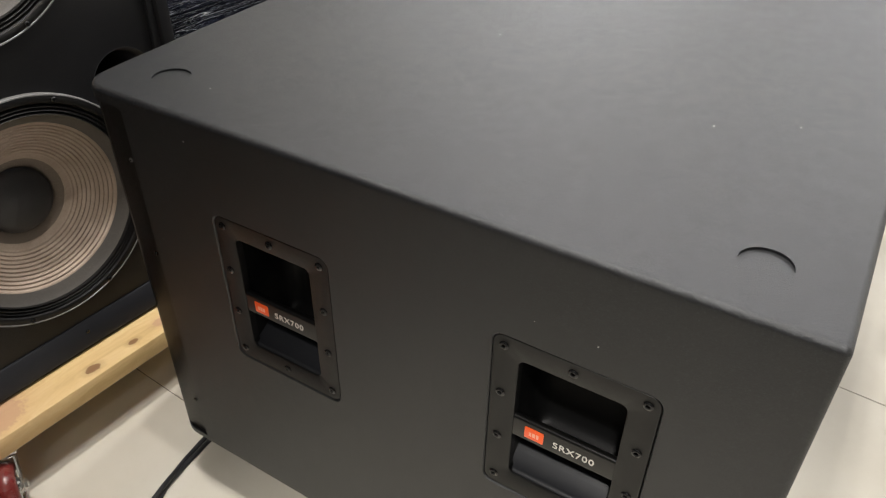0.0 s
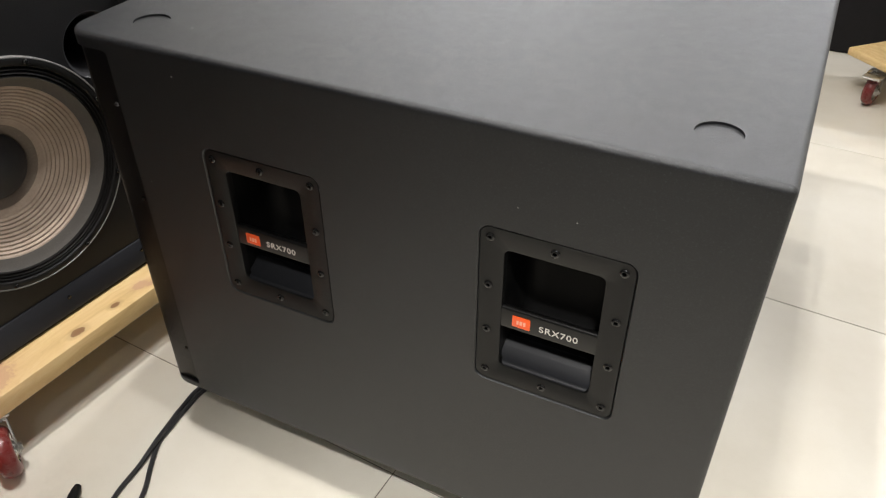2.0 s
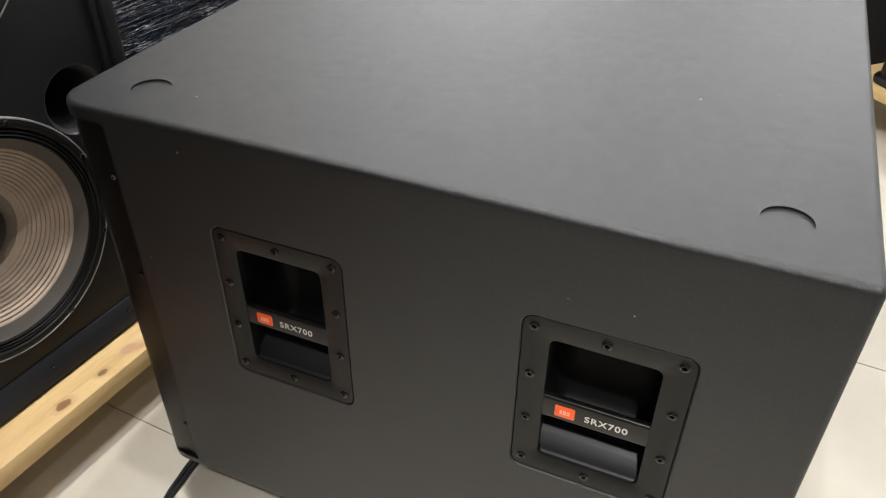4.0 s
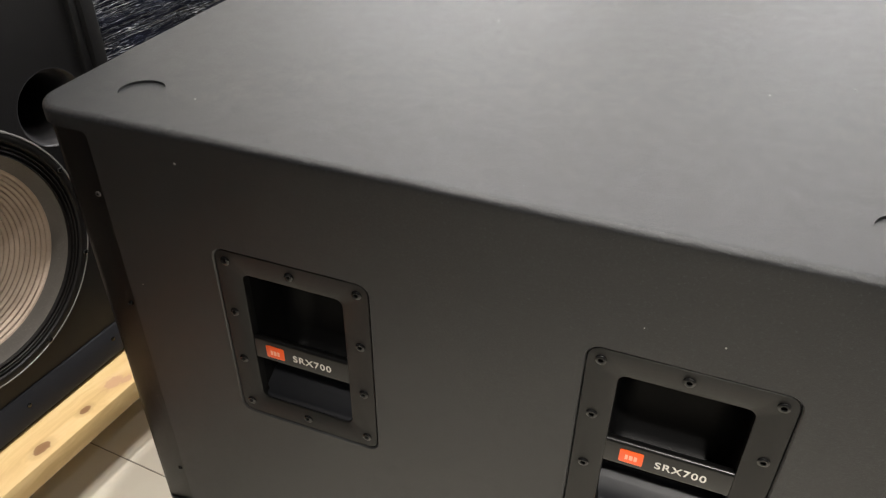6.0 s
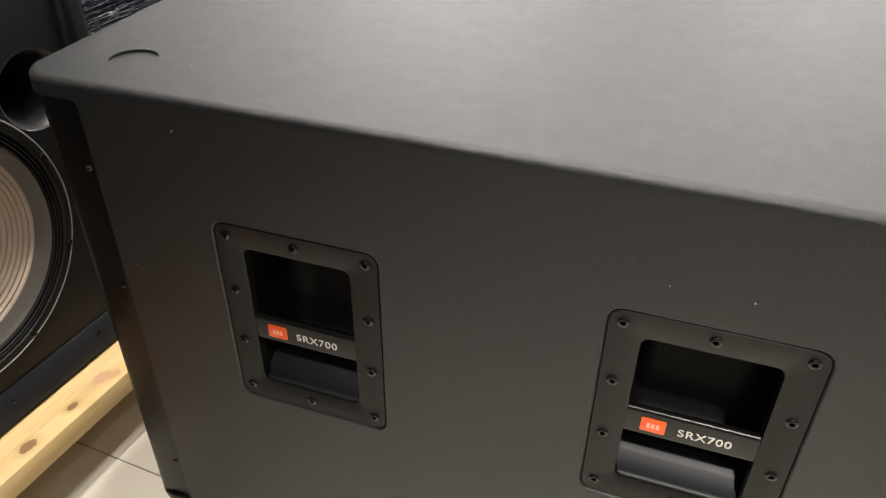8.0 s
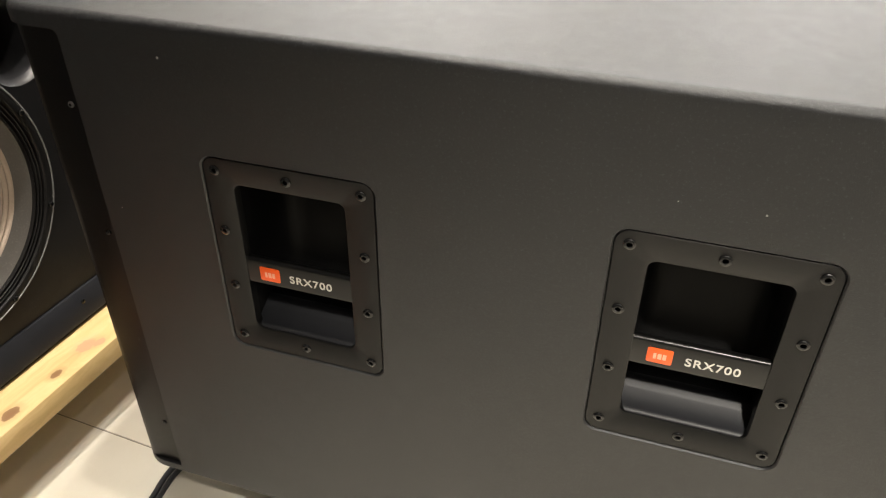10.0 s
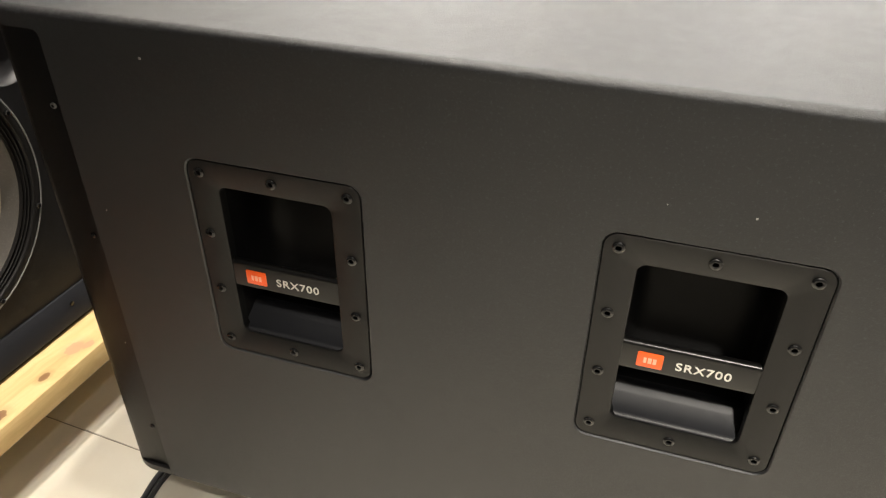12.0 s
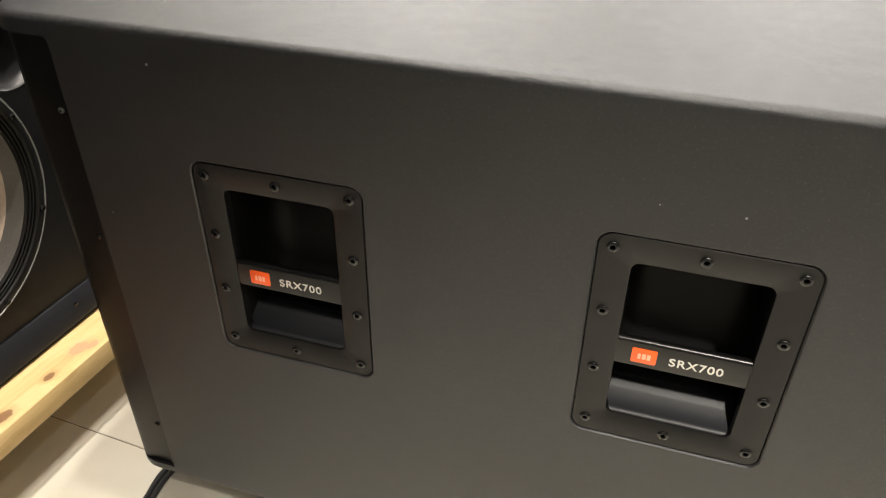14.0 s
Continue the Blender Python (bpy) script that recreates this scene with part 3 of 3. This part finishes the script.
# ---- casters and dollies ----
def caster(parent, x, y, turn, high, brake=False, off=0.035):
    """A swivel caster whose plate meets a board at height high; the wheel stands on the floor."""
    R, W = 0.047, 0.032
    m = pose(x, y, 0, 0, 0, turn)
    bm = bmesh.new()
    box(bm, -0.028, 0.028, -0.028, 0.028, high - 0.004, high, 0.001, 1)
    lathe(bm, [(0.024, high - 0.004), (0.026, high - 0.009), (0.022, high - 0.014), (0.009, high - 0.015)], 20, "z")
    for s in (-1, 1):
        y0 = s * (W / 2 + 0.004)
        prof = [(-0.022, high - 0.013), (0.022, high - 0.013), (off + 0.013, R + 0.004), (off + 0.009, R - 0.010), (off - 0.009, R - 0.010), (off - 0.016, R + 0.006)]
        r0 = loop(bm, [(px, y0 - 0.0013, pz) for px, pz in prof])
        r1 = loop(bm, [(px, y0 + 0.0013, pz) for px, pz in prof])
        skin(bm, r0, r1)
        bm.faces.new(r0), bm.faces.new(r1)
    box(bm, -0.022, 0.022, -W / 2 - 0.005, W / 2 + 0.005, high - 0.016, high - 0.013, 0.0008, 1)
    if brake:
        rows = loft(bm, [[(off - 0.02, y, 2 * R + 0.010), (off + 0.022, y, 2 * R + 0.005), (off + 0.046, y, 2 * R + 0.001), (off + 0.050, y, 2 * R + 0.006), (off + 0.046, y, 2 * R + 0.009),
                          (off + 0.022, y, 2 * R + 0.010), (off - 0.02, y, 2 * R + 0.015)] for y in (-0.027, -0.025, 0.025, 0.027)])
        bm.faces.new(rows[0]), bm.faces.new(rows[-1])
    bm.transform(m)
    fork = part("caster", bm, STEEL, parent, "zinc-plated swivel caster with a red wheel")
    bm = bmesh.new()
    lathe(bm, [(0.028, -W / 2 + 0.001), (0.031, -W / 2)] + [(0.034 + 0.013 * math.cos(radians(a)), (W / 2) * math.sin(radians(a))) for a in range(-80, 81, 16)] + [(0.031, W / 2), (0.028, W / 2 - 0.001)], 48, "y", (off, 0, R))
    bm.transform(m)
    wheel = part("wheel", bm, WHEEL, fork, "dark red polyurethane wheel", angle=60)
    for s in (-1, 1):
        bm = bmesh.new()
        lathe(bm, [(0.0285, s * (W / 2 - 0.001)), (0.026, s * (W / 2 - 0.004)), (0.015, s * (W / 2 - 0.004)), (0.012, s * (W / 2 + 0.002)), (0.004, s * (W / 2 + 0.002))], 24, "y", (off, 0, R))
        bm.transform(m)
        part("hub", bm, STEEL, fork)
    for s in (-1, 1):
        bm = bmesh.new()
        lathe(bm, [(0.0075, s * (W / 2 + 0.005)), (0.0075, s * (W / 2 + 0.010)), (0.006, s * (W / 2 + 0.011)), (0.0015, s * (W / 2 + 0.011))], 6, "y", (off, 0, R))
        bm.transform(m)
        part("axle_bolt", bm, STEEL, fork)
    return fork


NB = pose(-0.32, 0, 0, 0, 0, -4.3)
dolly = thing("dolly", NB, "yellow pine platform dolly on red-wheeled casters", "dolly")
bm = bmesh.new()
box(bm, -0.052, 0.088, -0.268, 0.335, 0.107, 0.147, 0.003)
part("board", bm, PINE, dolly)
for x0, x1 in ((-0.195, -0.056), (-0.338, -0.199), (-0.481, -0.342)):
    bm = bmesh.new()
    box(bm, x0, x1, -0.266, 0.333, 0.107, 0.147, 0.003)
    part("board", bm, PINE, dolly)
caster(dolly, 0.053, -0.189, -25, 0.107, off=0.045)
caster(dolly, 0.03, 0.30, 120, 0.107)
caster(dolly, -0.42, -0.205, 40, 0.107)
caster(dolly, -0.42, 0.30, 200, 0.107)

# low dolly that carries the subwoofer, set well in from its edges
low = thing("dolly", pose(0, 0, 0), "low dark timber dolly under the black subwoofer", "dolly")
for x0 in (0.20, 0.36, 0.52):
    bm = bmesh.new()
    box(bm, x0, x0 + 0.14, 0.27, 0.86, 0.1065, BOT, 0.002)
    part("board", bm, PINE_FAR, low)
for cx, cy in ((0.26, 0.34), (0.6, 0.34), (0.26, 0.78), (0.6, 0.78)):
    caster(low, cx, cy, 70, 0.1065)

# ---- the two-woofer loudspeaker on its dolly ----
cab = thing("loudspeaker", NB @ pose(0, 0, 0.147), "tall black loudspeaker with two ribbed tan paper woofers, grille off", "loudspeaker")
CY0, CY1, CH = -0.27, 0.330, 1.16
bm = bmesh.new()
box(bm, -0.46, 0.019, CY0, CY0 + 0.022, 0.0, CH, 0.002)
box(bm, -0.46, 0.019, CY1 - 0.022, CY1, 0.0, CH, 0.002)
box(bm, -0.46, 0.014, CY0 + 0.022, CY1 - 0.022, 0.0, 0.007, 0.001)
box(bm, -0.46, 0.019, CY0 + 0.022, CY1 - 0.022, CH - 0.022, CH, 0.002)
box(bm, -0.46, -0.44, CY0 + 0.022, CY1 - 0.022, 0.020, CH - 0.022)
part("shell", bm, BAFFLE, cab)

WOOFERS = [(0.027, 0.289), (0.027, 0.760)]
PORTS = [(0.231, 0.446), (-0.177, 0.446)]
bm = bmesh.new()
outer = loop(bm, [(0, CY0 + 0.022, 0.007), (0, CY1 - 0.022, 0.007), (0, CY1 - 0.022, CH - 0.022), (0, CY0 + 0.022, CH - 0.022)])
holes = []
for wy, wz in WOOFERS:
    holes.append(loop(bm, [(0, wy + 0.180 * math.cos(2 * math.pi * k / 64), wz + 0.180 * math.sin(2 * math.pi * k / 64)) for k in range(64)]))
for py, pz in PORTS:
    holes.append(loop(bm, [(0, py + 0.056 * math.cos(2 * math.pi * k / 40), pz + 0.056 * math.sin(2 * math.pi * k / 40)) for k in range(40)]))
fill(bm, [outer] + holes, (1, 0, 0))
part("baffle", bm, BAFFLE, cab, "matt black baffle board")
for py, pz in PORTS:
    bm = bmesh.new()
    lathe(bm, [(0.0575, 0.0003), (0.0566, 0.0004), (0.0555, -0.0006), (0.0525, -0.004), (0.0495, -0.010), (0.047, -0.019), (0.046, -0.032), (0.046, -0.18), (0.009, -0.181)], 40, "x", (0, py, pz))
    part("port", bm, PORT, cab, "round black bass port")
# trim rails along the bottom of the baffle
bm = bmesh.new()
prof = [(0.0, 0.0075), (0.019, 0.0075), (0.0195, 0.0085), (0.019, 0.0115), (0.0045, 0.0495), (0.003, 0.0508), (0.0, 0.051)]
rows = loft(bm, [[(x, y, z) for x, z in prof] for y in (-0.205, 0.255)])
bm.faces.new(rows[0]), bm.faces.new(rows[1])
rail = part("rail", bm, RAIL, cab, "bevelled blue-black trim rail")
bm = bmesh.new()
box(bm, 0.0, 0.016, CY0 + 0.023, -0.209, 0.0075, 0.050, 0.003)
part("rail_end", bm, RAIL, cab)
bm = bmesh.new()
box(bm, 0.0, 0.012, CY1 - 0.036, CY1 - 0.023, 0.020, CH - 0.022, 0.003)
part("edge_trim", bm, BAFFLE, cab)
for y in (-0.15, 0.03, 0.2):
    bm = bmesh.new()
    lathe(bm, [(0.004, 0.0), (0.004, 0.002), (0.002, 0.003), (0.0005, 0.003)], 10, "x", (0.0105, y, 0.033))
    part("screw", bm, SCREW, rail)


def woofer(parent, y, z):
    c = (0, y, z)
    bm = bmesh.new()
    lathe(bm, [(0.1985, 0.0), (0.1985, 0.0074), (0.1976, 0.0086), (0.1960, 0.0088), (0.1954, 0.0078)], 96, "x", c)
    frame_ = part("woofer", bm, CAST, parent, "fifteen-inch woofer with a thin grey cast rim")
    bm = bmesh.new()
    lathe(bm, [(0.1954, 0.0076), (0.1945, 0.0082), (0.1850, 0.0082), (0.1838, 0.0070), (0.1836, 0.0035)], 96, "x", c)
    part("gasket", bm, SURROUND, frame_, "flat black gasket ring", angle=60)
    bm = bmesh.new()
    prof = [(0.1836, 0.0032)]
    for i in range(41):
        r = 0.1832 - 0.0172 * i / 40
        prof.append((r, 0.0036 + 0.0036 * math.cos(i / 40 * 3 * 2 * math.pi)))
    prof.append((0.1655, 0.0005))
    lathe(bm, prof, 96, "x", c)
    part("surround", bm, SURROUND, frame_, "black pleated cloth surround", angle=60)
    bm = bmesh.new()

    def depth(r):
        u = (0.1655 - r) / (0.1655 - 0.0605)
        return 0.001 - 0.064 * (u ** 0.88)

    lathe(bm, [(0.1655 - 0.0180 * i / 6, depth(0.1655 - 0.0180 * i / 6)) for i in range(7)], 96, "x", c)
    part("cone_edge", bm, CONE_EDGE, frame_, "smooth grey outer cone edge", angle=60)
    bm = bmesh.new()
    prof = []
    for i in range(145):
        r = 0.1475 - 0.0725 * i / 144
        amp = 0.0013 * min(1, i / 10) * max(0.0, min(1.0, (r - 0.083) / 0.012))
        prof.append((r, depth(r) + amp * math.sin(i / 144 * 12 * 2 * math.pi)))
    lathe(bm, prof, 96, "x", c)
    part("cone", bm, CONE, frame_, "tan paper cone with concentric ribs", angle=60)
    bm = bmesh.new()
    lathe(bm, [(0.075 - 0.018 * i / 6, depth(max(0.0605, 0.075 - 0.018 * i / 6)) - (0.004 if i == 6 else 0)) for i in range(7)], 64, "x", c)
    part("cone_neck", bm, NECK_SHADE, frame_, angle=60)
    bm = bmesh.new()
    prof = [(0.0570, -0.067), (0.0570, -0.061)] + [(0.0565 * math.cos(radians(a)) + 0.0001, -0.060 + 0.024 * math.sin(radians(a))) for a in range(6, 90, 7)] + [(0.0005, -0.036)]
    lathe(bm, prof, 64, "x", c)
    part("dust_cap", bm, CAP, frame_, "charcoal domed dust cap", angle=60)
    for k in range(8):
        a = radians(-23 + 45 * k)
        by, bz = y + 0.1905 * math.cos(a), z + 0.1905 * math.sin(a)
        bm = bmesh.new()
        lathe(bm, [(0.0042, 0.008), (0.0042, 0.011), (0.003, 0.0122), (0.0005, 0.0122)], 8, "x", (0, by, bz))
        part("bolt", bm, SCREW, frame_)


for wy, wz in WOOFERS:
    woofer(cab, wy, wz)

# ---- film-wrapped stack beside it ----
wrapped = thing("wrapped_stack", pose(-0.40, 0.375, 0, 0, 0, -4.3), "dark navy equipment stack wrapped in shiny clear stretch film", "wrapped goods")
bm = bmesh.new()
ny, nz = 60, 90
W_, H_ = 1.3, 0.82
grid = []
rnd = random.Random(9)
for i in range(ny + 1):
    col = []
    for k in range(nz + 1):
        y, z = W_ * i / ny, 0.02 + H_ * k / nz
        d = 0.010 * noise.noise((y * 3.0, z * 5.0, 3.1)) + 0.004 * noise.noise((y * 6.0 + z * 4, z * 30.0, 7.7))
        d += 0.0014 * noise.noise((y * 11.0, z * 80.0 - y * 16, 1.3))
        edge = min(1.0, i / 2.0, (ny - i) / 2.0)
        col.append(bm.verts.new((d - 0.02 * (1 - edge) ** 2, y, z)))
    grid.append(col)
for i in range(ny):
    for k in range(nz):
        bm.faces.new((grid[i][k], grid[i + 1][k], grid[i + 1][k + 1], grid[i][k + 1]))
part("film", bm, FILM, wrapped, "wrinkled clear stretch film with pale creases and painted glints", angle=80)
bm = bmesh.new()
box(bm, -0.62, -0.022, 0.0, W_, 0.0, H_ + 0.02, 0.01)
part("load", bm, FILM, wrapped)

# ---- dark goods and dolly across the floor ----
bm = bmesh.new()
box(bm, 0.1, 1.75, 2.41, 2.95, 0.0, 0.95, 0.012, 3)
solid("equipment_case", bm, FAR_BLACK, "large dull black equipment case standing on the tiles", "equipment case")

FD = pose(0.927, 2.066, 0, 0, 0, -44)
far = thing("dolly", FD, "small yellow pine dolly with a braked red-wheeled caster", "dolly")
bm = bmesh.new()
box(bm, 0.0, 0.52, 0.0, 0.46, 0.123, 0.147, 0.002)
part("board", bm, PINE_FAR, far)
caster(far, 0.110, 0.046, -67, 0.123, True)
caster(far, 0.44, 0.06, 30, 0.123)
caster(far, 0.07, 0.40, 200, 0.123)
caster(far, 0.44, 0.40, 250, 0.123)

spk = thing("loudspeaker", FD @ pose(0.088, 0.06, 0.147, 0, 0, -6), "black moulded loudspeaker with a flared rounded base", "loudspeaker")
bm = bmesh.new()
rows = loft(bm, [[(x, y, z) for x, y in rounded(0.19, 0.16, 0.40 - 2 * i, 0.34 - 2 * i, 0.05)] for i, z in ((0.004, 0.0), (0.0, 0.004), (0.0, 0.018), (0.003, 0.023), (0.012, 0.026))])
bm.faces.new(rows[0]), bm.faces.new(rows[-1])
part("base", bm, GLOSS, spk, "rounded black base flange")
bm = bmesh.new()
rows = loft(bm, [[(x, y, z) for x, y in rounded(0.19 + s, 0.165, 0.375 - 2 * i, 0.315 - 2 * i, 0.035)] for i, z, s in ((0.0, 0.024, 0), (0.004, 0.25, 0), (0.010, 0.62, 0), (0.02, 0.64, 0))])
bm.faces.new(rows[-1])
part("body", bm, GLOSS, spk)
bm = bmesh.new()
lathe(bm, [(0.022, 0.022), (0.022, 0.014), (0.016, 0.012), (0.014, 0.018), (0.001, 0.018)], 24, "y", (0.12, 0, 0.09))
part("knob", bm, SCREW, spk)

# ---- cables, plug and orange box ----
bm = bmesh.new()
tube(bm, [(0.05, 0.42, 0.0046), (-0.03, 0.20, 0.0046), (-0.076, 0.085, 0.0046), (-0.075, 0.015, 0.0046), (-0.067, -0.025, 0.007), (-0.056, -0.065, 0.0132), (-0.050, -0.118, 0.0046), (-0.043, -0.175, 0.0046), (-0.024, -0.225, 0.0046), (0.03, -0.32, 0.0046), (0.16, -0.42, 0.0046)], 0.0044)
solid("cable", bm, RUBBER, "black rubber cable lying on the tiles", "cable", group="floor cables")
bm = bmesh.new()
tube(bm, [(0.06, 0.44, 0.0044), (-0.012, 0.20, 0.0044), (-0.064, 0.085, 0.0044), (-0.066, 0.015, 0.0044), (-0.062, -0.025, 0.0044), (-0.055, -0.065, 0.0044), (-0.032, -0.108, 0.0044), (-0.010, -0.143, 0.0044), (0.020, -0.197, 0.0044), (0.10, -0.29, 0.0044), (0.22, -0.36, 0.0044)], 0.0042)
solid("cable", bm, RUBBER, "black rubber cable lying on the tiles", "cable", group="floor cables")


def plug(points, r, label):
    t = thing("plug", pose(0, 0, 0), label, "cable plug")
    bm = bmesh.new()
    tube(bm, points, r, 10, 8)
    part("lead", bm, RUBBER, t)
    a, b = Vector(points[0]), Vector(points[1])
    bm = bmesh.new()
    lathe(bm, [(0.002, -0.022), (0.0055, -0.02), (0.0075, -0.012), (0.009, 0.0), (0.009, 0.022), (0.007, 0.026), (0.006, 0.045), (0.005, 0.05)], 14, "z")
    bm.transform(Matrix.Translation(a) @ (b - a).to_track_quat("Z", "Y").to_matrix().to_4x4())
    part("boot", bm, PLASTIC, t)


plug([(-0.100, -0.212, 0.0095), (-0.079, -0.252, 0.009), (-0.05, -0.31, 0.006), (0.02, -0.40, 0.006)], 0.0052, "black moulded cable plug lying on the tiles")
plug([(-0.270, -0.214, 0.020), (-0.300, -0.245, 0.012), (-0.34, -0.272, 0.006), (-0.45, -0.31, 0.006)], 0.0055, "black cable end propped against a caster wheel")

crate = thing("orange_box", pose(-0.336, -0.251, 0, 0, 0, -27.5), "small bright orange plastic box on the tiles", "box")
bm = bmesh.new()
box(bm, -0.06, 0.20, -0.13, -0.004, 0.0, 0.055, 0.005, 3)
part("body", bm, ORANGE_PLASTIC, crate)
bm = bmesh.new()
box(bm, -0.062, 0.202, -0.132, -0.002, 0.056, 0.072, 0.005, 3)
part("lid", bm, ORANGE_PLASTIC, crate)

# ---- floor ----
bm = bmesh.new()
box(bm, X0 - 0.12, X1 + 0.12, Y0 - 0.12, Y1 + 0.12, -0.08, -0.0015)
floor = solid("floor", bm, GROUT, "polished cream porcelain tile floor with thin dark joints", "floor", "structure")
P_, J_ = 0.8, 0.0018
bm = bmesh.new()
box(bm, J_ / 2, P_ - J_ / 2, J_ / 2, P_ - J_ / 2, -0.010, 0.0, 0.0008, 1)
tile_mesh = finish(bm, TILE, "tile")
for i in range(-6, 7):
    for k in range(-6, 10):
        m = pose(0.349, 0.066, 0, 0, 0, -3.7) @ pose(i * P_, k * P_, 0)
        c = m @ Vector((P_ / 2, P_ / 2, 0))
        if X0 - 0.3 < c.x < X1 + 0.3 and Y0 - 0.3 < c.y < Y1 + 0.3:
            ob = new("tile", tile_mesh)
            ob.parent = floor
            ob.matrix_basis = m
